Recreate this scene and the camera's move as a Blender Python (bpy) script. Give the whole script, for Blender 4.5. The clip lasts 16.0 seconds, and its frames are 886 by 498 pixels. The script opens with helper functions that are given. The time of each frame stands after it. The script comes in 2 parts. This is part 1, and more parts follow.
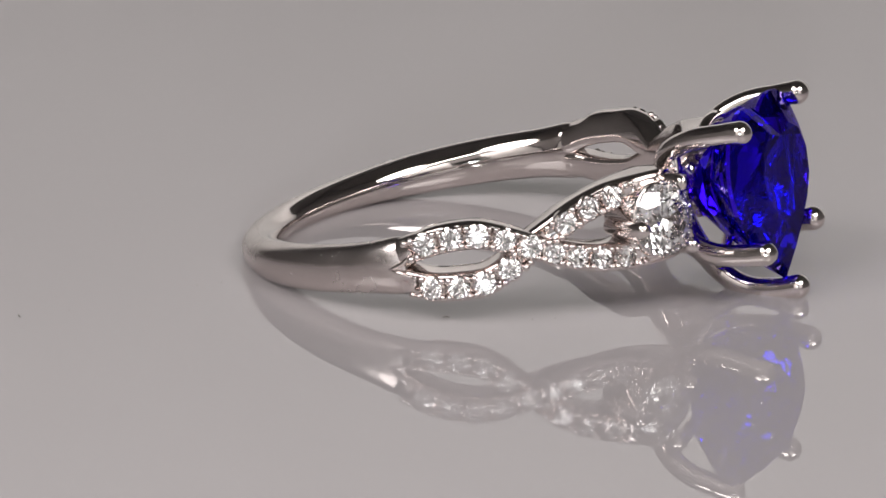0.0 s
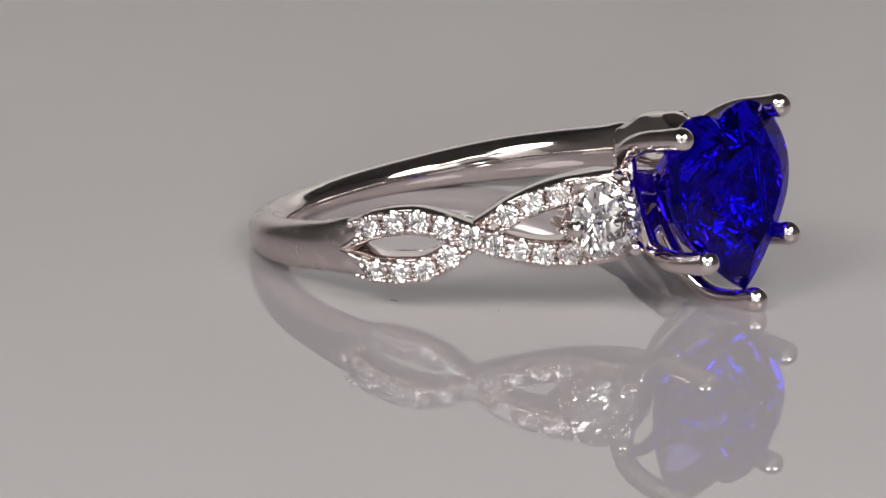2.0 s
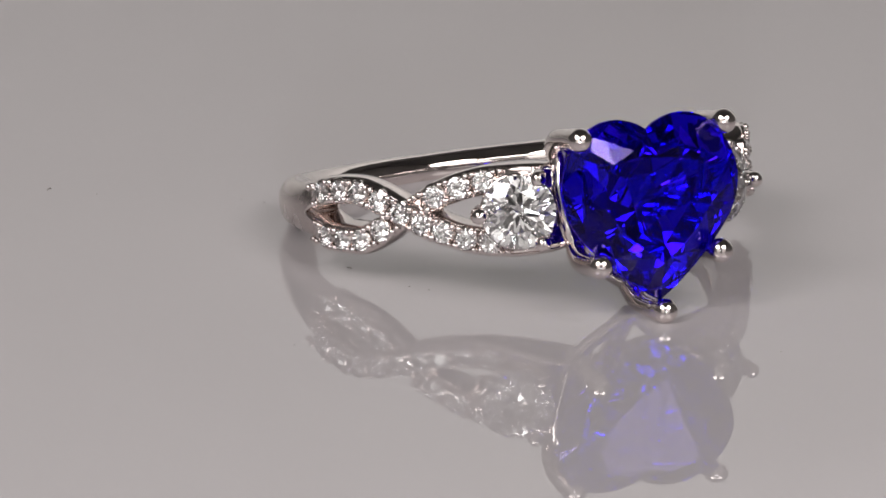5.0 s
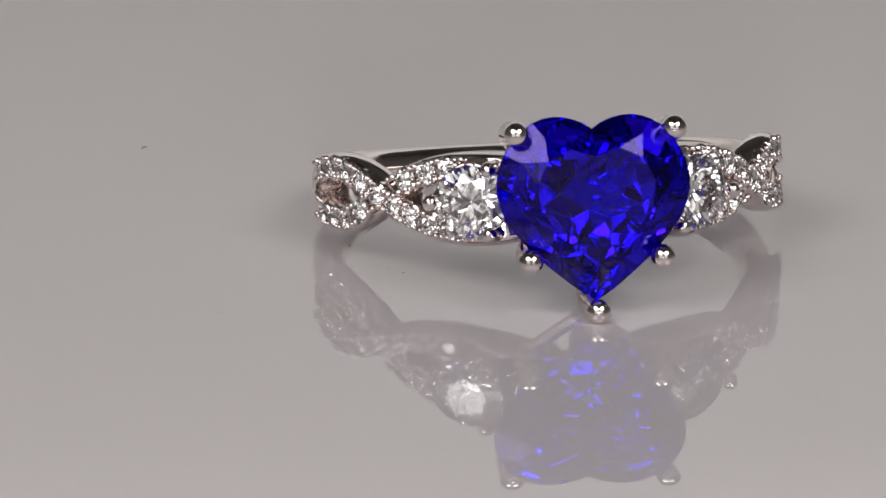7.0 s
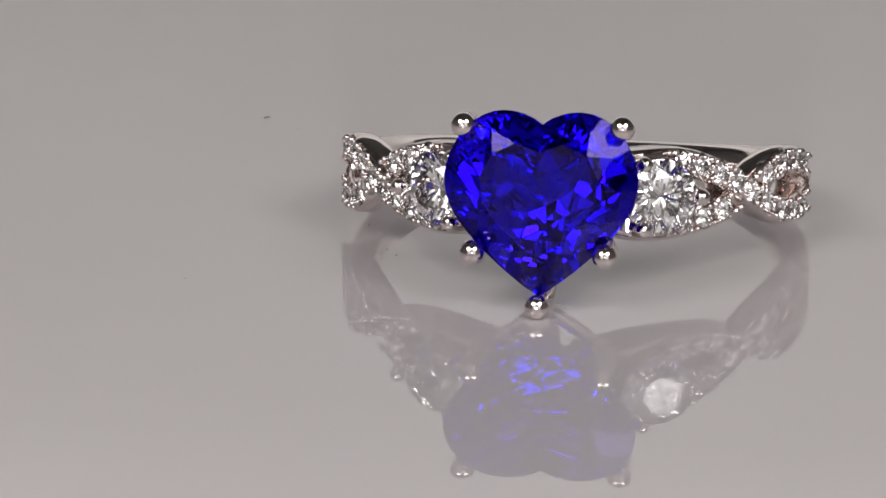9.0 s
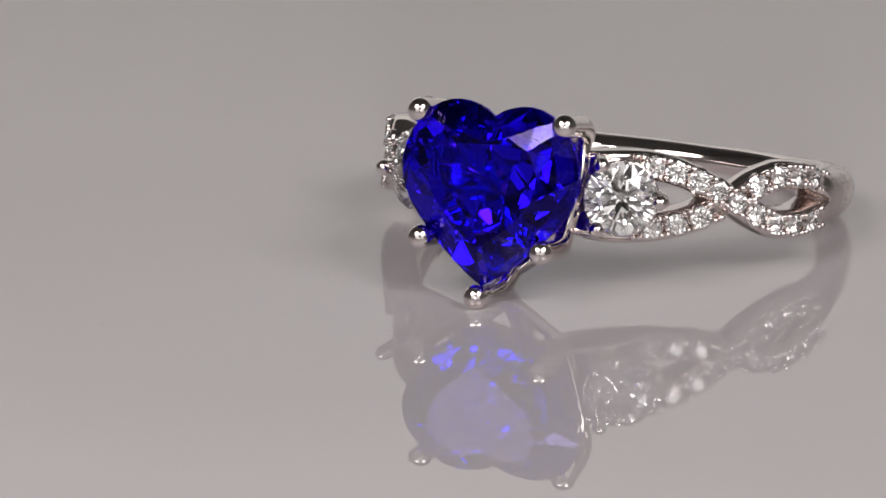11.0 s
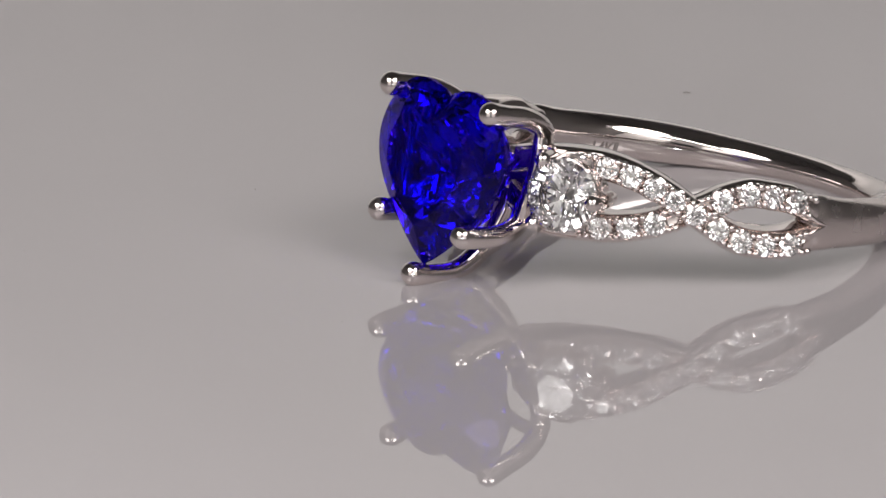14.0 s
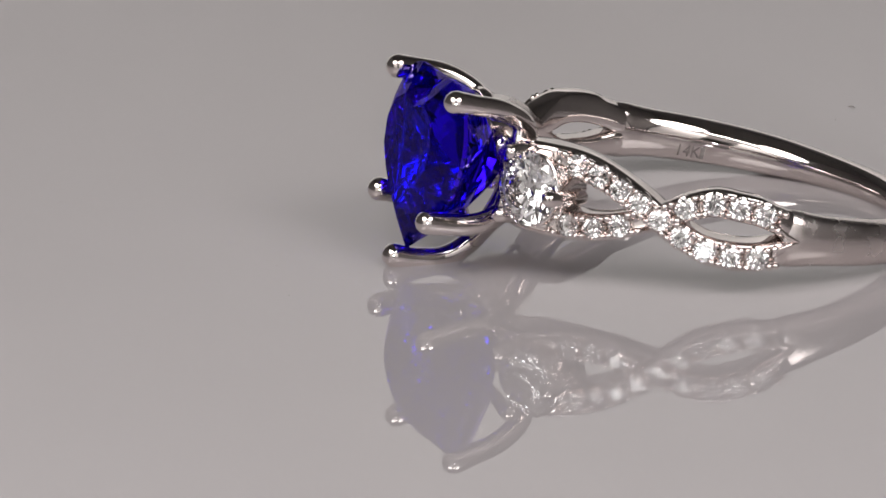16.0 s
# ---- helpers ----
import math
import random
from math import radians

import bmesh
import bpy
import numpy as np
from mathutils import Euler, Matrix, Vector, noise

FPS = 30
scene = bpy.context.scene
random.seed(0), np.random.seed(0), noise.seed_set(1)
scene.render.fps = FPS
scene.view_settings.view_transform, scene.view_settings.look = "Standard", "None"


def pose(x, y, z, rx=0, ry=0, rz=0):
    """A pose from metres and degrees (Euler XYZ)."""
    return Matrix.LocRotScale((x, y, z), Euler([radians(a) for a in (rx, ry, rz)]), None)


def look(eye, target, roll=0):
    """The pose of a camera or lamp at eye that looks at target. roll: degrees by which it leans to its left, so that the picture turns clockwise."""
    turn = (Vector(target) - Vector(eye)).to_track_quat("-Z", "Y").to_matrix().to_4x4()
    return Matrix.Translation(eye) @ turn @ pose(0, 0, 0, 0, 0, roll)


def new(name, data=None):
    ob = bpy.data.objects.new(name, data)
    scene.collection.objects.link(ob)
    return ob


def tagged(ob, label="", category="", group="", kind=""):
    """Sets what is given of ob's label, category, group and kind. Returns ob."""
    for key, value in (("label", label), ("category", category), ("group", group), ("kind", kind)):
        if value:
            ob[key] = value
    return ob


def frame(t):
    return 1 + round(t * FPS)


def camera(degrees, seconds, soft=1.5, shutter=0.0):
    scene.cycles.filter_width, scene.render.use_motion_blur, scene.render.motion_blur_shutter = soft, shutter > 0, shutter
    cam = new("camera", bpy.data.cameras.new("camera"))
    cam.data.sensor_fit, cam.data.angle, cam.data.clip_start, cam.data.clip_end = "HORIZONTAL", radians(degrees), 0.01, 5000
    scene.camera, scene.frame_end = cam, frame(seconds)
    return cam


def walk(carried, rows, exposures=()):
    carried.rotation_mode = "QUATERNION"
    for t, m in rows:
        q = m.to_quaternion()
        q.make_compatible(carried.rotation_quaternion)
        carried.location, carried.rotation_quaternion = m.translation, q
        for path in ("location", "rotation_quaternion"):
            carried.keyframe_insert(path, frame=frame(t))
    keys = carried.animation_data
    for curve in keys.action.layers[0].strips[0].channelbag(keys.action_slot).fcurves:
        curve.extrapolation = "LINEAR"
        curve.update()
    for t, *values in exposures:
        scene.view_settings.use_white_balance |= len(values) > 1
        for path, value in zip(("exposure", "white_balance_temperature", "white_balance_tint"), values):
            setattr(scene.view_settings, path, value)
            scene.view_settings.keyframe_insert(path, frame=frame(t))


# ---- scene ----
import itertools

# camera: a long macro lens that stands still; the turntable carries the ring round
cam = camera(6.39, 16.0, soft=1.6)
EYE, AIM = (0.0, -0.3208, 0.0964), (-0.0072, 0.0, 0.00028)
walk(cam, [(0.0, look(EYE, AIM, 0.31)), (16.0, look(EYE, AIM, 0.31))])

scene.cycles.max_bounces, scene.cycles.glossy_bounces, scene.cycles.transmission_bounces = 20, 16, 16

# ---- light ----
world = bpy.data.worlds.new("studio")
scene.world = world
world.use_nodes = True
world.node_tree.nodes["Background"].inputs["Color"].default_value = (1.0, 0.97, 0.94, 1)
world.node_tree.nodes["Background"].inputs["Strength"].default_value = 0.05


def lamp(name, eye, target, radius, watts, colour, sy=0.0):
    data = bpy.data.lights.new(name, "AREA")
    data.shape, data.size, data.energy, data.color = "DISK", 2 * radius, watts, colour
    if sy:
        data.shape, data.size_y = "RECTANGLE", sy
    ob = new(name, data)
    ob.matrix_world = look(eye, target)
    return ob


LAMP_SPOTS = [(-0.202, -0.225, 0.292), (0.202, -0.225, 0.292)]
for spot in LAMP_SPOTS:
    lamp("softlight", spot, (0, 0, 0), 0.105, 0.72, (1.0, 0.965, 0.96))
LED = (0.002, -0.330, 0.046)
lamp("led_light", LED, (0, 0, 0.002), 0.012, 0.55, (0.93, 0.96, 1.0))
# added fill: lights the front cards so that metal and stones reflect more
BOUNCE = (0, -0.46, 0.47)
lamp("bounce_light", BOUNCE, (0, -0.60, 0.22), 0.40, 3.7, (1.0, 0.965, 0.96), 0.08)
# added light: brightens the paper sweep that plate and metal reflect
STRIP = (0, 0.43, 0.268)
lamp("backdrop_light", STRIP, (0, 0.53, 0.19), 0.40, 0.40, (1.0, 0.96, 0.95), 0.03)


# ---- materials ----
def material(name):
    m = bpy.data.materials.new(name)
    m.use_nodes = True
    t = m.node_tree
    return m, t, t.nodes["Principled BSDF"]


def noise_node(t, scale, detail=4.0):
    c = t.nodes.new("ShaderNodeTexCoord")
    n = t.nodes.new("ShaderNodeTexNoise")
    n.inputs["Scale"].default_value, n.inputs["Detail"].default_value = scale, detail
    t.links.new(c.outputs["Object"], n.inputs["Vector"])
    return n


def ramp(t, source, stops):
    r = t.nodes.new("ShaderNodeValToRGB")
    e = r.color_ramp.elements
    for i, (at, col) in enumerate(stops):
        el = e[i] if i < 2 else e.new(at)
        el.position, el.color = at, (*col, 1) if len(col) == 3 else col
    t.links.new(source, r.inputs["Fac"])
    return r


def bump(t, source, strength, distance):
    b = t.nodes.new("ShaderNodeBump")
    b.inputs["Strength"].default_value, b.inputs["Distance"].default_value = strength, distance
    t.links.new(source, b.inputs["Height"])
    return b


def metal(name, colour, rough_lo, rough_hi, relief):
    m, t, p = material(name)
    p.inputs["Metallic"].default_value = 1.0
    n = noise_node(t, 900.0)
    c = ramp(t, n.outputs["Fac"], [(0.3, [v * 0.95 for v in colour]), (0.7, colour)])
    t.links.new(c.outputs["Color"], p.inputs["Base Color"])
    r = ramp(t, n.outputs["Fac"], [(0.35, (rough_lo,) * 3), (0.7, (rough_hi,) * 3)])
    t.links.new(r.outputs["Color"], p.inputs["Roughness"])
    fine = noise_node(t, 2600.0, 6.0)
    b = bump(t, fine.outputs["Fac"], relief, 0.00002)
    t.links.new(b.outputs["Normal"], p.inputs["Normal"])
    return m


GOLD = metal("white_gold_polished", (0.80, 0.735, 0.71), 0.05, 0.12, 0.10)
SATIN_GOLD = metal("white_gold_satin", (0.72, 0.655, 0.63), 0.18, 0.30, 0.35)
SHANK_GOLD = metal("white_gold_worn", (0.78, 0.715, 0.69), 0.05, 0.11, 0.2)


def cut_stone(name, ior, tints, spread=0.0, gloss_tint=(1, 1, 1)):
    """A clear cut stone: gloss by Fresnel over refraction, one refraction for each tint."""
    m = bpy.data.materials.new(name)
    m.use_nodes = True
    t = m.node_tree
    t.nodes.clear()
    out = t.nodes.new("ShaderNodeOutputMaterial")
    gloss = t.nodes.new("ShaderNodeBsdfGlossy")
    gloss.inputs["Roughness"].default_value = 0.0
    gloss.inputs["Color"].default_value = (*gloss_tint, 1)
    fres = t.nodes.new("ShaderNodeFresnel")
    fres.inputs["IOR"].default_value = ior
    last = None
    for i, tint in enumerate(tints):
        r = t.nodes.new("ShaderNodeBsdfRefraction")
        r.inputs["Roughness"].default_value = 0.0
        r.inputs["Color"].default_value = (*tint, 1)
        r.inputs["IOR"].default_value = ior + spread * (i - (len(tints) - 1) / 2)
        if last is None:
            last = r.outputs[0]
        else:
            a = t.nodes.new("ShaderNodeAddShader")
            t.links.new(last, a.inputs[0])
            t.links.new(r.outputs[0], a.inputs[1])
            last = a.outputs[0]
    mix = t.nodes.new("ShaderNodeMixShader")
    t.links.new(fres.outputs[0], mix.inputs[0])
    t.links.new(last, mix.inputs[1])
    t.links.new(gloss.outputs[0], mix.inputs[2])
    t.links.new(mix.outputs[0], out.inputs["Surface"])
    return m


TANZANITE = cut_stone("violet_blue_stone", 1.70, [(0.19, 0.06, 0.93)], 0.0, (0.38, 0.31, 0.76))
DIAMOND = cut_stone("colourless_stone", 2.42, [(1, 1, 1)])


def plain(name, lo, hi, scale, rough, relief=0.0, distance=0.001, spec=0.5):
    m, t, p = material(name)
    n = noise_node(t, scale)
    c = ramp(t, n.outputs["Fac"], [(0.3, lo), (0.7, hi)])
    t.links.new(c.outputs["Color"], p.inputs["Base Color"])
    p.inputs["Roughness"].default_value = rough
    p.inputs["Specular IOR Level"].default_value = spec
    if relief:
        b = bump(t, n.outputs["Fac"], relief, distance)
        t.links.new(b.outputs["Normal"], p.inputs["Normal"])
    return m


ACRYLIC = plain("glossy_white_acrylic", (0.392, 0.364, 0.368), (0.404, 0.376, 0.379), 35.0, 0.0)
PAPER = plain("white_backdrop_paper", (0.78, 0.77, 0.75), (0.82, 0.81, 0.79), 40.0, 0.9, 0.1)
# tones of the added surround, set for what the metal reflects
CLOTH = plain("grey_booth_cloth", (0.15, 0.14, 0.138), (0.18, 0.17, 0.167), 60.0, 0.95, 0.2)
DARK = plain("black_booth_cloth", (0.13, 0.124, 0.122), (0.16, 0.154, 0.15), 60.0, 0.95, 0.2)
TABLE = plain("grey_laminate", (0.32, 0.31, 0.30), (0.36, 0.35, 0.34), 25.0, 0.45)
CASE = plain("black_lamp_housing", (0.02, 0.02, 0.02), (0.03, 0.03, 0.03), 80.0, 0.4)
STAMP = plain("dark_stamp", (0.16, 0.14, 0.13), (0.24, 0.21, 0.20), 3000.0, 0.5)
SPECK = plain("dark_dust", (0.14, 0.12, 0.11), (0.22, 0.19, 0.18), 3000.0, 0.9)
LENS = plain("frosted_lamp_front", (0.8, 0.8, 0.8), (0.82, 0.82, 0.82), 50.0, 0.6)

MM = 0.001


# ---- mesh helpers ----
def part(name, bm, mat, parent=None, label="", smooth=False, recalc=True):
    """Links a bmesh, drawn in millimetres, as one mesh object."""
    if recalc:
        bmesh.ops.recalc_face_normals(bm, faces=bm.faces)
    bmesh.ops.scale(bm, vec=(MM, MM, MM), verts=bm.verts)
    me = bpy.data.meshes.new(name)
    bm.to_mesh(me)
    bm.free()
    me.materials.append(mat)
    if smooth:
        me.polygons.foreach_set("use_smooth", [True] * len(me.polygons))
        me.set_sharp_from_angle(angle=radians(50))
    ob = new(name, me)
    if parent:
        ob.parent = parent
    if label:
        ob["label"] = label
    return ob


def again(ob, m):
    """A like piece on the same mesh, at the pose m in its thing's space."""
    o = new(ob.name.split(".")[0], ob.data)
    o.parent = ob.parent
    o.matrix_basis = m
    if "label" in ob:
        o["label"] = ob["label"]
    return o


def skin(bm, rings, closed=False, caps=True):
    """Faces between rings of points."""
    vs = [[bm.verts.new(p) for p in r] for r in rings]
    n = len(vs[0])
    pairs = list(zip(vs, vs[1:])) + ([(vs[-1], vs[0])] if closed else [])
    for a, b in pairs:
        for i in range(n):
            bm.faces.new((a[i], a[(i + 1) % n], b[(i + 1) % n], b[i]))
    if caps and not closed:
        bm.faces.new(vs[0][::-1])
        bm.faces.new(vs[-1])
    return vs


def smooth_path(pts, steps):
    """A Catmull-Rom line through the points."""
    pts = [Vector(p) for p in pts]
    q = [2 * pts[0] - pts[1], *pts, 2 * pts[-1] - pts[-2]]
    out = []
    for i in range(1, len(q) - 2):
        for k in range(steps):
            u = k / steps
            a, b, c, d = q[i - 1:i + 3]
            out.append(0.5 * (2 * b + (c - a) * u + (2 * a - 5 * b + 4 * c - d) * u * u + (3 * b - a - 3 * c + d) * u ** 3))
    return out + [pts[-1]]


def tube(bm, pts, radii, n=20, closed=False, round_start=False):
    """A round wire along the points; with round_start its first end is a dome."""
    pts = [Vector(p) for p in pts]
    rings, side = [], None
    for i, p in enumerate(pts):
        a = pts[i - 1] if i or closed else p
        b = pts[(i + 1) % len(pts)] if i + 1 < len(pts) or closed else p
        t = (b - a).normalized()
        if side is None:
            side = t.orthogonal().normalized()
        side = (side - t * side.dot(t)).normalized()
        up = t.cross(side)
        r = radii[i] if isinstance(radii, (list, tuple)) else radii
        rings.append((p, t, side, up, r))
    out = []
    if round_start:
        p, t, s, u, r = rings[0]
        for k in range(7):
            a = math.pi / 2 * (1 - (k + 0.25) / 7)
            out.append([p - t * r * math.sin(a) + (s * math.cos(j * 2 * math.pi / n) + u * math.sin(j * 2 * math.pi / n)) * r * math.cos(a) for j in range(n)])
    for p, t, s, u, r in rings:
        out.append([p + (s * math.cos(j * 2 * math.pi / n) + u * math.sin(j * 2 * math.pi / n)) * r for j in range(n)])
    skin(bm, out, closed)


def lerp_table(table, x):
    """A smooth value at x from rows of (x, value), x rising."""
    if x <= table[0][0]:
        return table[0][1]
    if x >= table[-1][0]:
        return table[-1][1]
    k = max(i for i in range(len(table) - 1) if table[i][0] <= x)

    def slope(i):
        a, b = max(0, i - 1), min(len(table) - 1, i + 1)
        return (table[b][1] - table[a][1]) / (table[b][0] - table[a][0])

    (xa, va), (xb, vb) = table[k], table[k + 1]
    h = xb - xa
    u = (x - xa) / h
    return (va * (1 + 2 * u) * (1 - u) ** 2 + h * slope(k) * u * (1 - u) ** 2
            + vb * u * u * (3 - 2 * u) + h * slope(k + 1) * u * u * (u - 1))


def around(deg, r, z):
    """A point of the ring: degrees from the head round the finger."""
    a = radians(deg)
    return Vector((-r * math.sin(a), -r * math.cos(a), z))


def section(deg, z, r_in, r_out, half, n=24):
    """A rounded cross-section of the band."""
    pts = []
    mid, thick = (r_in + r_out) / 2, (r_out - r_in) / 2
    for k in range(n):
        a = 2 * math.pi * k / n
        c, s = math.cos(a), math.sin(a)
        eo = 2.0 / 2.25 if c > 0 else 2.0 / 2.05
        rr = mid + thick * math.copysign(abs(c) ** eo, c)
        zz = z + half * math.copysign(abs(s) ** eo, s)
        pts.append(around(deg, rr, zz))
    return pts


def box(bm, lo, hi, bevel=0.0):
    r = bmesh.ops.create_cube(bm, size=1.0)
    for v in r["verts"]:
        v.co = Vector([lo[i] + (v.co[i] + 0.5) * (hi[i] - lo[i]) for i in range(3)])
    if bevel:
        bmesh.ops.bevel(bm, geom=list({e for v in r["verts"] for e in v.link_edges}), offset=bevel, segments=2, affect="EDGES")


# ---- the booth, added out of view ----
def slab(name, lo, hi, mat, label, category):
    bm = bmesh.new()
    box(bm, lo, hi)
    return tagged(part(name, bm, mat), label, category, kind="structure")


slab("floor", (-520, -620, -48), (520, 560, -18), TABLE, "grey laminate table top under the turntable", "table top")
# unseen walls and top, added to give the metal dark surroundings to reflect
slab("wall_left", (-540, -620, -18), (-520, 560, 720), CLOTH, "unseen grey cloth side, added to shape the reflections", "wall")
slab("wall_right", (520, -620, -18), (540, 560, 720), CLOTH, "unseen grey cloth side, added to shape the reflections", "wall")
slab("wall_front", (-540, -640, -48), (540, -620, 720), DARK, "unseen black cloth front, added to shape the reflections", "wall")
# unseen cards, added to put bright reflections into the stones and metal
for lo, hi in ((-510, -120), (120, 510)):
    slab("reflector", (lo, -618, -17.5), (hi, -608, 420), PAPER, "unseen white card, added behind the camera as a reflector", "reflector")
slab("wall_back", (-540, 560, -48), (540, 580, 720), DARK, "unseen black cloth back, added to shape the reflections", "wall")
slab("ceiling", (-540, -640, 720), (540, 580, 740), DARK, "unseen black cloth top, added to shape the reflections", "ceiling")


def make_backdrop():
    bm = bmesh.new()
    prof = [(300, -17.5), (400, -17.2)]
    prof += [(400 + 130 * math.sin(a), -17.2 + 130 * (1 - math.cos(a))) for a in [math.pi / 2 * k / 12 for k in range(1, 13)]]
    prof += [(530, 200), (530, 285)]
    rings = [[(x, y, z) for x in (-515, 515)] + [(x, y + 2, z - 0.3) for x in (515, -515)] for y, z in prof]
    skin(bm, rings)
    return tagged(part("backdrop", bm, PAPER, smooth=False), "white seamless paper sweep behind the turntable", "backdrop", kind="structure")


make_backdrop()


def make_lamp(spot, face, radius):
    thing = new("studio_lamp")
    bm = bmesh.new()
    n = 40
    prof = [(radius * 1.12, 1), (radius * 1.16, -3), (radius * 1.12, -16), (radius * 0.6, -34), (radius * 0.25, -40)]
    rings = [[(r * math.cos(2 * math.pi * k / n), r * math.sin(2 * math.pi * k / n), -z) for k in range(n)] for r, z in prof]
    vs = skin(bm, rings, caps=False)
    bm.faces.new(vs[-1])
    part("housing", bm, CASE, thing, "black round lamp housing", smooth=True)
    bm = bmesh.new()
    rings = [[(r * math.cos(2 * math.pi * k / n), r * math.sin(2 * math.pi * k / n), z) for k in range(n)] for r, z in ((radius * 1.1, 1.6), (radius * 1.1, 2.6))]
    skin(bm, rings)
    part("front", bm, LENS, thing, "frosted white lamp front")
    m = look(spot, face)
    foot = m.inverted() @ Vector((spot[0] * 1.2, spot[1] * 1.2, -0.0175)) / MM
    hinge = m.inverted() @ Vector((spot[0] * 1.2, spot[1] * 1.2, spot[2] + 0.03)) / MM
    bm = bmesh.new()
    tube(bm, [(0, 0, 36), hinge, hinge.lerp(foot, 0.02), foot], 5.0, 12)
    part("stand", bm, CASE, thing, "thin black lamp stand")
    thing.matrix_world = m
    return tagged(thing, "round studio lamp with a frosted white front", "lamp", "studio lamps")


for spot in LAMP_SPOTS:
    make_lamp(spot, (0, 0, 0), 105)


def make_led():
    thing = new("led_lamp")
    bm = bmesh.new()
    n = 24
    skin(bm, [[(r * math.cos(2 * math.pi * k / n), r * math.sin(2 * math.pi * k / n), z) for k in range(n)] for r, z in ((12.5, 0.6), (13.5, 0.2), (13.5, 14), (8, 20))])
    part("housing", bm, CASE, thing, "small black lamp barrel", smooth=False)
    m = look(LED, (0, 0, 0.002))
    bm = bmesh.new()
    tube(bm, [m.inverted() @ Vector((LED[0], LED[1] - 0.018, z)) / MM for z in (LED[2], -0.0175)], 3.0, 12)
    part("stand", bm, CASE, thing)
    thing.matrix_world = m
    return tagged(thing, "small bright point lamp on a thin post under the lens", "lamp")


make_led()


def make_lens():
    """The macro lens, its front just behind the eye."""
    thing = new("macro_lens")
    bm = bmesh.new()
    n = 48
    prof = [(18, 4), (27, 2.5), (29, 2.5), (30, 4), (30, 40), (33, 42), (33, 90), (30, 92), (30, 150), (20, 151)]
    skin(bm, [[(r * math.cos(2 * math.pi * k / n), r * math.sin(2 * math.pi * k / n), z) for k in range(n)] for r, z in prof])
    part("barrel", bm, CASE, thing, "black ribbed lens barrel")
    m = look(EYE, AIM)
    bm = bmesh.new()
    box(bm, (-68, -45, 152), (68, 50, 225), 6.0)
    part("camera_body", bm, CASE, thing, "black camera body")
    bm = bmesh.new()
    tube(bm, [m.inverted() @ Vector((0, EYE[1] - 0.10, z)) / MM for z in (EYE[2] + 0.01, -0.0175)], 8.0, 16)
    part("post", bm, CASE, thing, "black support post")
    thing.matrix_world = m
    return tagged(thing, "black macro lens pointed at the turntable", "lens")


make_lens()


# body for the added fill lamp, out of view
def make_bounce():
    thing = new("bounce_lamp")
    m = look(BOUNCE, (0, -0.60, 0.22))
    bm = bmesh.new()
    box(bm, (-405, -44, 1.5), (405, 44, 20), 3.0)
    part("housing", bm, CASE, thing, "flat black housing of the added lamp")
    for x in (-200, 200):
        bm = bmesh.new()
        tube(bm, [m.inverted() @ Vector((x * MM, BOUNCE[1] + 0.015, z)) / MM for z in (BOUNCE[2], 0.7205)], 4.0, 12)
        part("hanger", bm, CASE, thing)
    thing.matrix_world = m
    return tagged(thing, "unseen flat lamp, added to brighten the white cards in front", "lamp")


make_bounce()


# body for the added backdrop light, out of view
def make_strip():
    thing = new("strip_lamp")
    m = look(STRIP, (0, 0.53, 0.19))
    bm = bmesh.new()
    box(bm, (-405, -18, 1.5), (405, 18, 14), 2.0)
    part("housing", bm, CASE, thing, "long black housing of the added lamp")
    for x in (-402, 402):
        bm = bmesh.new()
        tube(bm, [m.inverted() @ Vector((x * MM, STRIP[1] - 0.012, z)) / MM for z in (STRIP[2], -0.0175)], 5.0, 12)
        part("post", bm, CASE, thing)
    thing.matrix_world = m
    return tagged(thing, "unseen strip lamp, added on two posts to light the paper sweep", "lamp")


make_strip()


# ---- turntable ----
def plate_sag(y):
    """The sheet is not quite flat: in front of the ring it dips by less than half a millimetre."""
    u = min(40.0, max(0.0, -y - 21.0))
    return -0.036 * (u / 2 - 10 / math.pi * math.sin(math.pi * u / 20))


def make_turntable():
    thing = new("turntable")
    bm = bmesh.new()
    n = 160
    prof = [(118, -6), (119.6, -5.6), (120, -5), (120, -1), (119.6, -0.3), (119, 0)]
    prof += [(119 - 2.0 * k, 0) for k in range(1, 59)] + [(0.4, 0)]
    skin(bm, [[(r * math.cos(2 * math.pi * k / n), r * math.sin(2 * math.pi * k / n), z + (plate_sag(r * math.sin(2 * math.pi * k / n)) if z > -0.5 else 0)) for k in range(n)] for r, z in prof])
    part("plate", bm, ACRYLIC, thing, "glossy white acrylic plate", smooth=True)
    bm = bmesh.new()
    skin(bm, [[(r * math.cos(2 * math.pi * k / n), r * math.sin(2 * math.pi * k / n), z) for k in range(n)] for r, z in ((90, -18), (90, -6.2))])
    part("base", bm, CASE, thing, "black turntable base")
    return tagged(thing, "turning round turntable with a glossy white top, dusty", "turntable")


turntable = make_turntable()


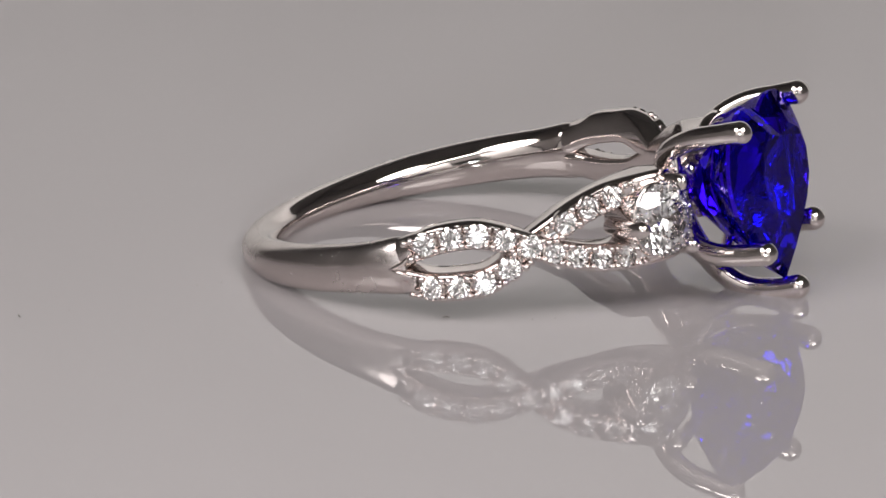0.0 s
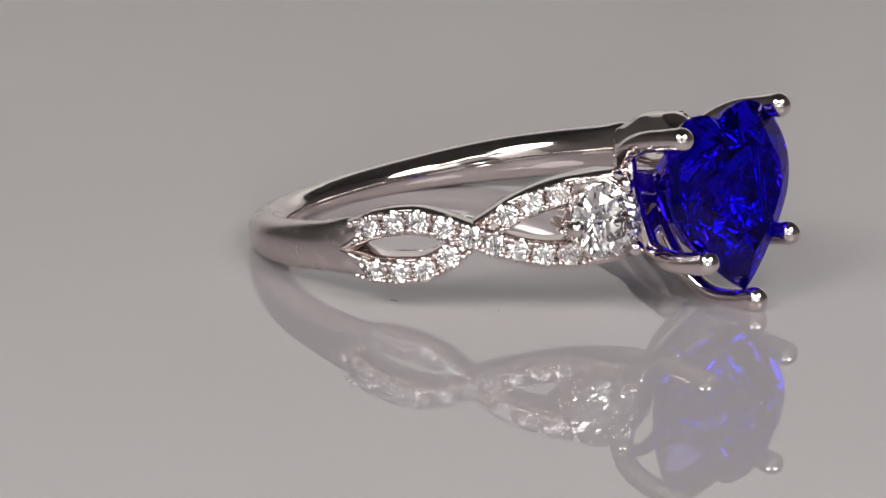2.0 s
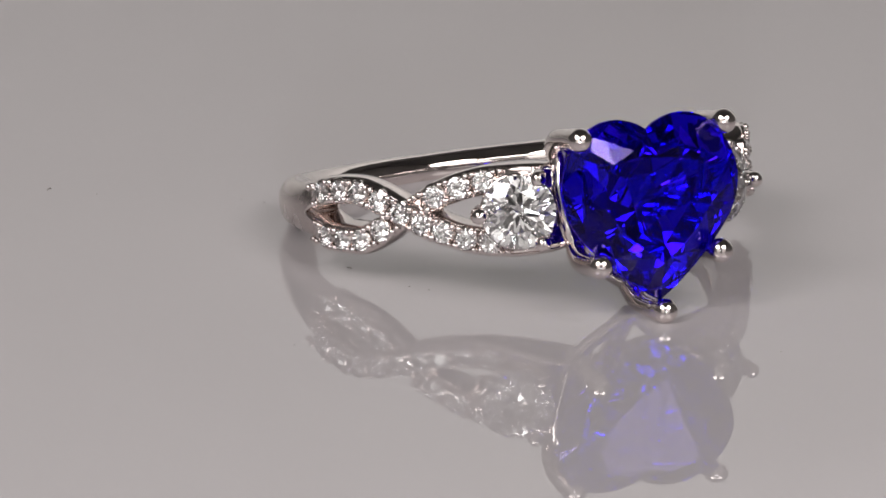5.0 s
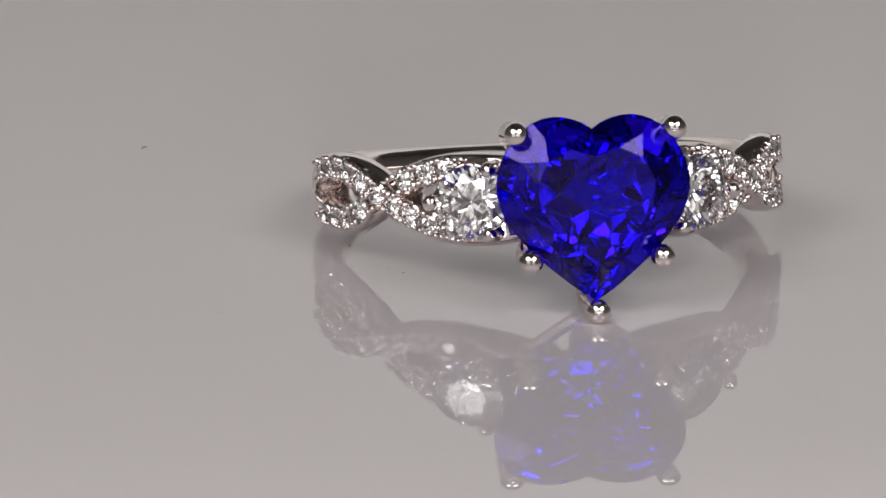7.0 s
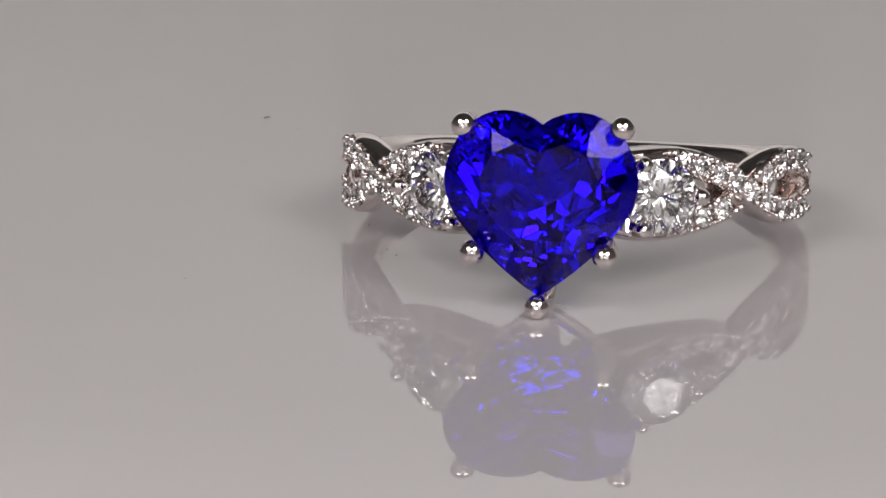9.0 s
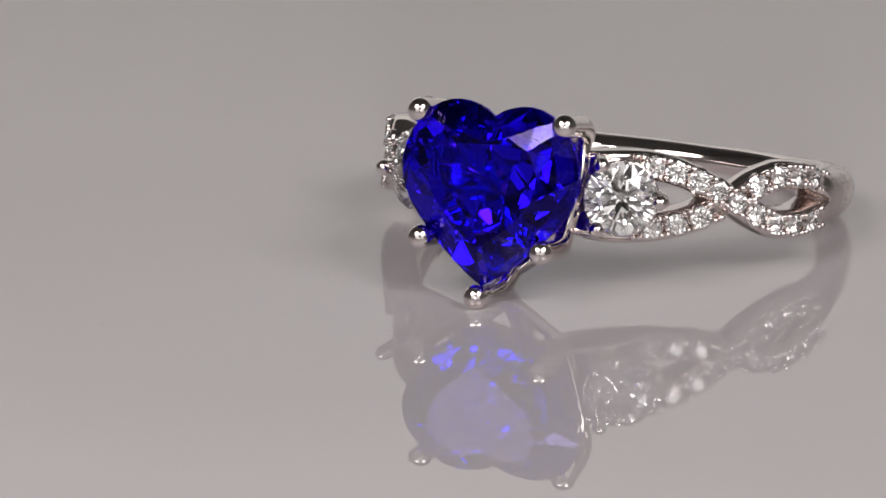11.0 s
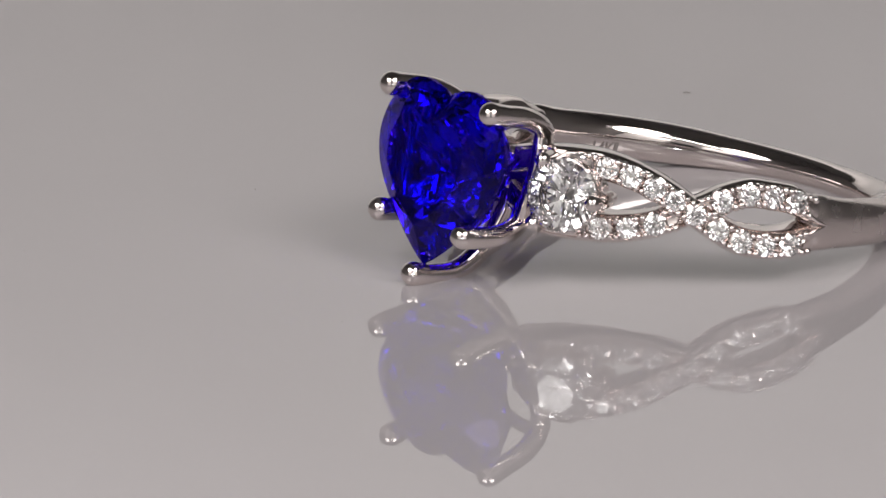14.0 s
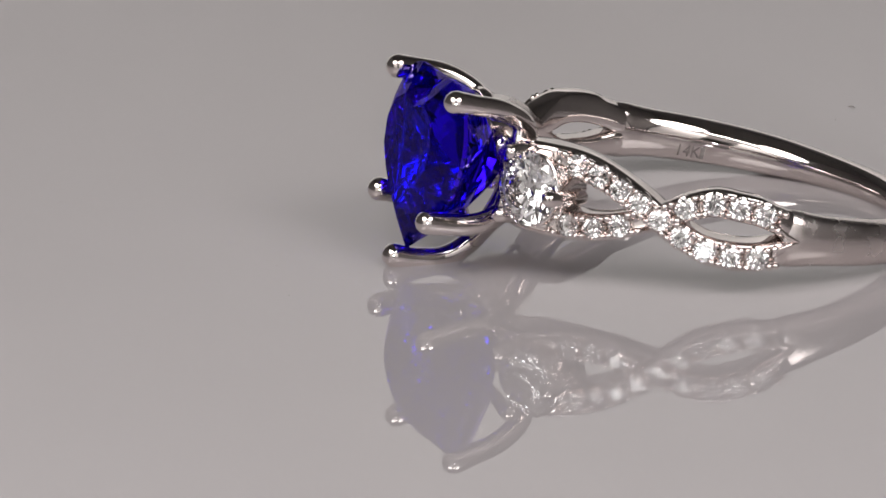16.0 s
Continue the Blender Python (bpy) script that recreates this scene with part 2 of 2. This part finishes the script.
def make_dust(parent):
    """Tiny dark specks and fibres that lie on the plate."""
    bm = bmesh.new()
    rng = random.Random(5)
    for x, y in DUST:
        r = rng.uniform(0.018, 0.034)
        if rng.random() < 0.15:
            a = rng.uniform(0, math.pi)
            d = Vector((math.cos(a), math.sin(a), 0)) * rng.uniform(0.12, 0.25)
            p = Vector((x, y, 0.03 + plate_sag(y)))
            tube(bm, [p - d, p + d.orthogonal().normalized() * 0.05, p + d], 0.022, 5)
        else:
            m = Matrix.Translation((x, y, r * 0.4 + plate_sag(y))) @ Matrix.Diagonal((r * rng.uniform(0.8, 1.6), r, r * 0.5, 1))
            bmesh.ops.create_icosphere(bm, subdivisions=1, radius=1.0, matrix=m)
    return tagged(part("dust", bm, SPECK, parent, "dark dust specks"), kind="stuff")


DUST = [(-17.13, -6.4), (-9.06, -1.43), (-14.2, -18.63), (-16.85, 17.05), (-11.37, 13.92), (-18.5, 18.5), (-9.61, -0.65), (-10.97, 2.64), (-15.3, -19.65), (-3.41, -13.83), (0.83, -14.71), (-10.59, 13.18)]
make_dust(turntable)


# ---- the ring, lying on its side; its own space: head towards -y, finger hole along z ----
ring = tagged(new("ring"), "white gold ring with a violet-blue heart-cut gem and small diamonds", "ring")

OUTER = [(6, 10.1), (12, 10.55), (19, 10.95), (25, 10.65), (31, 10.15), (38, 9.95), (46, 9.85), (56, 9.85), (90, 9.86), (110, 10.02), (135, 10.14), (180, 10.16)]
A_LINE = [(5, -0.75), (13, -1.1), (21, -1.3), (29, -1.34), (36.5, -1.16), (43.2, -0.80), (48.8, -0.4), (54, 0.05), (60, 0.56), (66, 0.92), (72.5, 1.0), (79, 0.9), (86, 0.61), (94, 0.42)]
B_LINE = [(5, 0.75), (13, 1.1), (20, 1.3), (31, 1.26), (38, 1.06), (44.4, 0.72), (49, 0.35), (54, -0.05), (59.7, -0.64), (66.4, -1.08), (72.6, -1.08), (79, -0.98), (86, -0.64), (94, -0.45)]
HALF = [(84, 1.34), (88, 1.25), (92, 1.15), (98, 1.06), (110, 1.0), (130, 0.9), (150, 0.74), (180, 0.64)]
INNER = 8.4


def make_shank():
    bm = bmesh.new()
    rings = []
    for i in range(181):
        d = 85.2 + 189.6 * i / 180
        e = min(d, 360 - d)
        end = max(0.0, (91.0 - e) / 5.8)
        rings.append(section(d, 0, INNER + 0.02 + 0.14 * end * end + 0.1 * max(0, (e - 110) / 70), lerp_table(OUTER, e) + 0.02 - 0.14 * end * end, lerp_table(HALF, e) - 0.12 * end * end, 32))
    skin(bm, rings)
    for i, f in enumerate(bm.faces):
        f.material_index = 1 if i < 180 * 32 and math.cos(2 * math.pi * (i % 32 + 0.5) / 32) < 0.05 else 0
    ob = part("shank", bm, SATIN_GOLD, ring, "satin white gold shank, polished inside, finely scratched", smooth=True)
    ob.data.materials.append(SHANK_GOLD)
    return ob


make_shank()


def make_cusp():
    """The raised V where the band divides."""
    bm = bmesh.new()
    for s in (-1, 1):
        tube(bm, [around(d, 9.86 + h, s * w) for d, w, h in ((89.3, 0.0, -0.02), (87.5, 0.09, 0.05), (85.5, 0.22, 0.07), (83.6, 0.42, 0.02))], [0.03, 0.08, 0.10, 0.09], 10)
    return part("cusp", bm, GOLD, ring, "bright V-shaped divide of the band", smooth=True)


again(make_cusp(), pose(0, 0, 0, 0, 180, 0))


def channel(deg, z, r_in, r_out, half, deep):
    """A cross-section of a strand: a groove for the stones outside, fuller inside towards the band's middle."""
    prof = [(r_in, -0.35), (r_in + 0.015, -0.7), (r_in + 0.06, -0.87), (r_in + 0.16, -0.97), (r_in + 0.5, -1.0), (r_out - 0.36, -1.0), (r_out - 0.16, -0.96), (r_out - 0.04, -0.87), (r_out, -0.76), (r_out - 0.04, -0.69),
            (r_out - deep * 0.6, -0.60), (r_out - deep, -0.4)]
    prof += [(r, -w) for r, w in prof[::-1]]
    fuller = 0.12 * min(1.0, abs(z) / 0.7)
    # towards the divide the strand takes the round shape of the shank
    soft = 0.55 * min(1.0, max(0.0, (deg - 79) / 7))
    wide = lerp_table(HALF, max(deg, 84))
    out = []
    for r, w in prof:
        if w * z < 0:
            w *= 1 + fuller * max(0.0, min(1.0, (r_out - 0.35 - r) / 0.9))
        zz = z + half * w
        if w * z > 0 and soft > 0:
            rr = (2 * r - r_in - r_out) / (r_out - r_in)
            round_z = math.copysign(wide * max(0.0, 1 - min(1.0, abs(rr)) ** 2.15) ** (1 / 2.15), z)
            if abs(round_z) < abs(zz):
                zz += (round_z - zz) * soft
        if r < r_in + 0.6:
            r += 0.75 * (1 - math.sqrt(1 - min(0.93, abs(zz) / 1.72) ** 2)) + 0.05 * max(0.0, deg - 87)
        out.append(around(deg, r, zz))
    return out


def strand_mesh(line, drop):
    bm = bmesh.new()
    rings = []
    for i in range(131):
        d = 5 + 88 * i / 130
        under = drop * max(0.0, 1 - abs(d - 54) / 9.0)
        half = 0.62 if d < 84 else 0.62 - 0.12 * (d - 84) / 12
        under += max(0.0, (d - 84.5) * 0.04)
        deep = 0.22 * min(1.0, max(0.0, (83.5 - d) / 1.5), max(0.0, (d - 27.5) / 1.5))
        rings.append(channel(d, lerp_table(line, d), INNER + 0.02, lerp_table(OUTER, d) - 0.02 - under, half, deep))
    skin(bm, rings)
    return bm


strand_a = part("strand", strand_mesh(A_LINE, 0.0), GOLD, ring, smooth=True)
strand_b = part("strand", strand_mesh(B_LINE, 0.3), GOLD, ring, smooth=True)
TURN = pose(0, 0, 0, 0, 180, 0)
again(strand_a, TURN)
again(strand_b, TURN)


def brilliant(d):
    """A round brilliant of diameter d, girdle at z 0, table up."""
    bm = bmesh.new()
    pts = []
    for k in range(8):
        a = radians(45 * k + 22.5)
        pts.append((0.275 * math.cos(a), 0.275 * math.sin(a), 0.155))
        a = radians(45 * k)
        pts.append((0.395 * math.cos(a), 0.395 * math.sin(a), 0.092))
        pts.append((0.13 * math.cos(a), 0.13 * math.sin(a), -0.335))
    for k in range(16):
        a = radians(22.5 * k)
        pts.append((0.5 * math.cos(a), 0.5 * math.sin(a), 0.012))
        pts.append((0.5 * math.cos(a), 0.5 * math.sin(a), -0.012))
    pts.append((0, 0, -0.435))
    for p in pts:
        bm.verts.new(Vector(p) * d)
    bmesh.ops.convex_hull(bm, input=bm.verts)
    bmesh.ops.dissolve_limit(bm, angle_limit=radians(0.8), verts=bm.verts, edges=bm.edges)
    return bm


def seat_pose(deg, r, z, spin=0.0, scale=1.0):
    """A pose with z outwards from the finger."""
    p = around(deg, r, z) * MM
    out = around(deg, 1, 0).normalized()
    up = Vector((0, 0, 1))
    side = up.cross(out)
    m = Matrix((side, up, out)).transposed().to_4x4()
    return Matrix.Translation(p) @ m @ pose(0, 0, 0, 0, 0, spin) @ Matrix.Scale(scale, 4)


A_STONES = [79.2, 72.5, 66.2, 60.0, 54.0, 48.6, 43.2, 37.2, 31.4]
B_STONES = [79.2, 72.7, 66.4, 60.0, 44.6, 38.2, 31.8]
first_stone = part("accent_diamond", brilliant(0.93), DIAMOND, ring, "small round brilliant diamond")
bm = bmesh.new()
bmesh.ops.create_icosphere(bm, subdivisions=3, radius=0.15)
first_bead = part("bead", bm, GOLD, ring, smooth=True)
bm = bmesh.new()
skin(bm, [[(r * math.cos(2 * math.pi * k / 20), r * math.sin(2 * math.pi * k / 20), z) for k in range(20)] for r, z in ((0.40, -0.65), (0.54, -0.35), (0.56, -0.10), (0.525, -0.05), (0.47, -0.015), (0.42, -0.2), (0.2, -0.43), (0.0001, -0.46))], caps=False)
first_seat = part("stone_seat", bm, GOLD, ring, smooth=False)
used = False
rng = random.Random(11)
for side in (0, 1):
    base = TURN if side else Matrix()
    for line, stones in ((A_LINE, A_STONES), (B_LINE, B_STONES)):
        for i, d in enumerate(stones):
            z, r = lerp_table(line, d), lerp_table(OUTER, d) + 0.12
            m = base @ seat_pose(d, r, z, rng.uniform(0, 45), rng.uniform(0.95, 1.03))
            s = base @ seat_pose(d, r, z)
            if not used:
                first_stone.matrix_basis, first_seat.matrix_basis = m, s
            else:
                again(first_stone, m)
                again(first_seat, s)
            gaps = [(d + stones[i + 1]) / 2] if i + 1 < len(stones) and d - stones[i + 1] < 9 else [d - 3.3]
            if i == 0 or stones[i - 1] - d > 9:
                gaps.append(d + 3.4)
            for g in gaps:
                zg, rg = lerp_table(line, g), lerp_table(OUTER, g) + 0.16
                slope = (lerp_table(line, g + 1) - lerp_table(line, g - 1)) / (2 * rg * radians(1))
                c = 1 / math.sqrt(1 + slope * slope)
                for off, along in itertools.product((-0.36, 0.36), (-0.14, 0.14)):
                    bead = base @ seat_pose(g + math.degrees((along - off * slope) * c / rg), rg, zg + (off + along * slope) * c, 0, rng.uniform(0.85, 1.15))
                    if not used:
                        first_bead.matrix_basis, used = bead, True
                    else:
                        again(first_bead, bead)


# side diamonds in their three-claw baskets
def basket():
    bm = bmesh.new()
    n = 36
    prof = [(1.48, -0.05), (1.60, -0.12), (1.58, -0.5), (1.25, -1.5), (0.95, -2.6), (0.75, -2.6), (1.0, -1.5), (1.3, -0.55), (1.44, -0.2)]
    skin(bm, [[(r * math.cos(2 * math.pi * k / n), r * math.sin(2 * math.pi * k / n), z) for k in range(n)] for r, z in prof], closed=True)
    return bm


def claw():
    bm = bmesh.new()
    path = smooth_path([(0.0, 0, 0.42), (0.05, 0, 0.0), (0.0, 0, -0.7), (-0.25, 0, -1.8)], 5)
    tube(bm, path, 0.34, 16, round_start=True)
    return bm


side_basket = part("side_basket", basket(), GOLD, ring, "white gold three-claw basket", smooth=True)
side_stone = part("side_diamond", brilliant(3.2), DIAMOND, side_basket, "round brilliant side diamond")
side_claw = part("side_claw", claw(), GOLD, side_basket, "rounded claw tip", smooth=True)
SEAT_R = 11.42
side_basket.matrix_basis = seat_pose(24.3, SEAT_R, 0.0)
side_stone.matrix_basis = pose(0, 0, 0, 0, 0, 11)
claw_poses = [pose(0, 0, 0, 0, 0, a) @ Matrix.Translation((1.62 * MM, 0, 0)) for a in (180, 56, -56)]
side_claw.matrix_basis = claw_poses[0]
for m in claw_poses[1:]:
    again(side_claw, m)
other = again(side_basket, TURN @ seat_pose(24.3, SEAT_R, 0.0))
for ob in list(side_basket.children):
    twin = again(ob, ob.matrix_basis)
    twin.parent = other


# heart gem
HEART = [(0, 2.95), (0.5, 3.27), (1.3, 3.48), (2.15, 3.38), (2.95, 2.88), (3.55, 2.05), (3.88, 1.1), (3.86, 0.25), (3.55, -0.62), (2.95, -1.45), (2.2, -2.25), (1.35, -3.0), (0.6, -3.58), (0, -3.95)]


def make_heart():
    rough = smooth_path([(x * 1.03, 0, z * 1.025 + 0.03) for x, z in HEART], 8)
    dist = [0.0]
    for a, b in zip(rough, rough[1:]):
        dist.append(dist[-1] + (b - a).length)
    half = []
    for k in range(29):
        want = dist[-1] * k / 28
        i = min(len(rough) - 2, max(j for j in range(len(rough)) if dist[j] <= want + 1e-9))
        half.append(rough[i].lerp(rough[i + 1], (want - dist[i]) / max(1e-9, dist[i + 1] - dist[i])))
    half[0].x = half[-1].x = 0.0
    line = half + [Vector((-p.x, 0, p.z)) for p in half[-2:0:-1]]
    n = len(line)
    bm = bmesh.new()

    def ringed(scale, y, hubz=0.25):
        """The outline drawn in towards the hub, at depth y."""
        return [Vector((p.x * scale, y, hubz + (p.z - hubz) * scale)) for p in line]

    girdle_y = -13.25
    g1 = [bm.verts.new((p.x, girdle_y - 0.08, p.z)) for p in line]
    g2 = [bm.verts.new((p.x, girdle_y + 0.10, p.z)) for p in line]
    for i in range(n):
        j = (i + 1) % n
        bm.faces.new((g1[i], g1[j], g2[j], g2[i]))
    # crown: fourteen kites between a wide table and the girdle, star facets above, girdle facets below
    mains, halves = list(range(0, n, 4)), list(range(2, n, 4))
    tab = ringed(0.62, girdle_y - 0.90)
    mid = ringed(0.82, girdle_y - 0.50)
    t = {i: bm.verts.new(tab[i]) for i in mains}
    m = {i: bm.verts.new(mid[i]) for i in halves}
    for i in mains:
        h, q, j = (i + 2) % n, (i - 2) % n, (i + 4) % n
        bm.faces.new((t[i], m[q], g1[i], m[h]))
        bm.faces.new((t[i], m[h], t[j]))
        for k in range(4):
            bm.faces.new((m[h], g1[(i + k) % n], g1[(i + k + 1) % n]))
    bm.faces.new([t[i] for i in mains])
    # pavilion: long girdle facets, three staggered rows of mains, then the culet
    wob = random.Random(20)

    def jitter():
        return Vector((wob.uniform(-1, 1), wob.uniform(-1, 1), wob.uniform(-1, 1))) * 0.10

    rows = []
    wide_mains, wide_halves = list(range(0, n, 8)), list(range(4, n, 8))
    for k, (sc, dy, hz) in enumerate(((0.87, 1.02, 0.15), (0.60, 2.02, 0.0), (0.31, 2.88, -0.25))):
        pts = ringed(sc, girdle_y + dy, hubz=hz)
        rows.append({i: bm.verts.new(pts[i] + jitter()) for i in (wide_mains if k == 1 else wide_halves)})
    lo, deep, low = rows
    culet = bm.verts.new((0, girdle_y + 3.58, -0.45))
    for i in wide_mains:
        h, q, j = (i + 4) % n, (i - 4) % n, (i + 8) % n
        for k in range(8):
            bm.faces.new((lo[h], g2[(i + k) % n], g2[(i + k + 1) % n]))
        bm.faces.new((g2[i], lo[h], deep[i]))
        bm.faces.new((g2[i], lo[q], deep[i]))
        bm.faces.new((lo[h], deep[i], deep[j]))
        bm.faces.new((deep[i], deep[j], low[h]))
        bm.faces.new((deep[i], low[q], low[h]))
        bm.faces.new((low[q], low[h], culet))
    return part("heart_gem", bm, TANZANITE, ring, "heart-cut transparent violet-blue gem")


make_heart()

CLAWS = [
    [(-3.22, -13.75, 2.98), (-3.24, -12.9, 2.98), (-3.15, -11.5, 2.85), (-2.75, -10.3, 2.35), (-2.0, -9.6, 1.5), (-1.0, -9.1, 0.6)],
    [(3.36, -13.75, 3.02), (3.32, -12.9, 2.98), (3.15, -11.5, 2.85), (2.75, -10.3, 2.35), (2.0, -9.6, 1.5), (1.0, -9.1, 0.6)],
    [(-2.75, -13.75, -2.28), (-2.75, -12.9, -2.30), (-2.62, -11.6, -2.2), (-2.2, -10.4, -1.8), (-1.5, -9.6, -1.1), (-0.8, -9.1, -0.4)],
    [(2.75, -13.75, -2.28), (2.75, -12.9, -2.30), (2.62, -11.6, -2.2), (2.2, -10.4, -1.8), (1.5, -9.6, -1.1), (0.8, -9.1, -0.4)],
    [(0, -13.75, -4.45), (0, -12.9, -4.48), (0, -11.5, -4.3), (0, -10.4, -3.5), (0, -9.6, -2.2), (0, -9.1, -0.8)],
]
for pts in CLAWS:
    bm = bmesh.new()
    path = smooth_path(pts, 6)
    tube(bm, path, [0.52 - 0.06 * min(1.0, i / 6) for i in range(len(path))], 22, round_start=True)
    part("claw", bm, GOLD, ring, "tapered white gold claw with a ball tip", smooth=True)


def make_gallery():
    bm = bmesh.new()
    loop = [(-2.7, -10.4, 2.3), (-1.3, -10.4, 2.5), (0, -10.4, 2.0), (1.3, -10.4, 2.5), (2.7, -10.4, 2.3), (2.75, -10.4, 0.4), (2.2, -10.4, -1.8), (1.0, -10.4, -2.9), (0, -10.4, -3.5), (-1.0, -10.4, -2.9), (-2.2, -10.4, -1.8), (-2.75, -10.4, 0.4)]
    tube(bm, smooth_path(loop + loop[:1], 4)[:-1], 0.30, 12, closed=True)
    part("gallery_rail", bm, GOLD, ring, smooth=True)
    bm = bmesh.new()
    rings = [section(d, 0, INNER + 0.02, 9.6, 1.1, 20) for d in range(-20, 21, 4)]
    skin(bm, rings)
    part("bridge", bm, GOLD, ring, smooth=True)


make_gallery()


def make_hallmark():
    """The stamp inside the shank: figures, and a bar for the mark that cannot be read."""
    text = bpy.data.curves.new("hallmark", "FONT")
    text.body, text.size = "14K", 0.80
    tmp = bpy.data.objects.new("hallmark", text)
    me = bpy.data.meshes.new_from_object(tmp)
    bpy.data.objects.remove(tmp)
    bm = bmesh.new()
    bm.from_mesh(me)
    bpy.data.meshes.remove(me)
    box(bm, (1.30, 0.0, -0.001), (1.52, 0.56, 0.001))
    bmesh.ops.subdivide_edges(bm, edges=[e for e in bm.edges if e.calc_length() > 0.15], cuts=3, use_grid_fill=True)
    bmesh.ops.triangulate(bm, faces=bm.faces)
    half = lerp_table(HALF, 107)
    mid, thick = (INNER + lerp_table(OUTER, 107)) / 2, (lerp_table(OUTER, 107) - INNER) / 2
    for v in bm.verts:
        z = -0.70 + v.co.y
        r = mid - thick * (1 - min(1.0, abs(z / half)) ** 2.05) ** (1 / 2.05)
        v.co = around(104.6 + math.degrees(v.co.x * 0.85 / r), r - 0.006 - v.co.z, z)
    return part("hallmark", bm, STAMP, ring, "dark stamped hallmark reading 14K")


make_hallmark()

# ---- what moves ----
ANGLES = [(0.0, 66.09), (0.5, 61.66), (1.0, 57.95), (1.5, 53.77), (2.0, 50.03), (2.5, 45.71), (3.0, 41.67), (3.5, 37.54), (4.0, 33.14),
          (6.5, 11.71), (7.0, 7.58), (7.5, 3.89), (8.0, 0.0), (8.5, -4.5), (9.0, -8.47), (11.5, -30.67), (12.0, -35.0), (12.5, -39.45),
          (13.0, -43.67), (13.5, -47.65), (14.0, -52.07), (14.5, -56.18), (15.0, -60.4), (15.5, -64.81), (16.0, -69.0)]
REST = pose(-0.00232, 0.00516, 0.00216, -11.2, -0.46, 2.0)


def motions():
    walk(turntable, [(t, pose(0, 0, 0, 0, 0, a)) for t, a in ANGLES])
    walk(ring, [(t, pose(0, 0, 0, 0, 0, a) @ REST) for t, a in ANGLES])


motions()
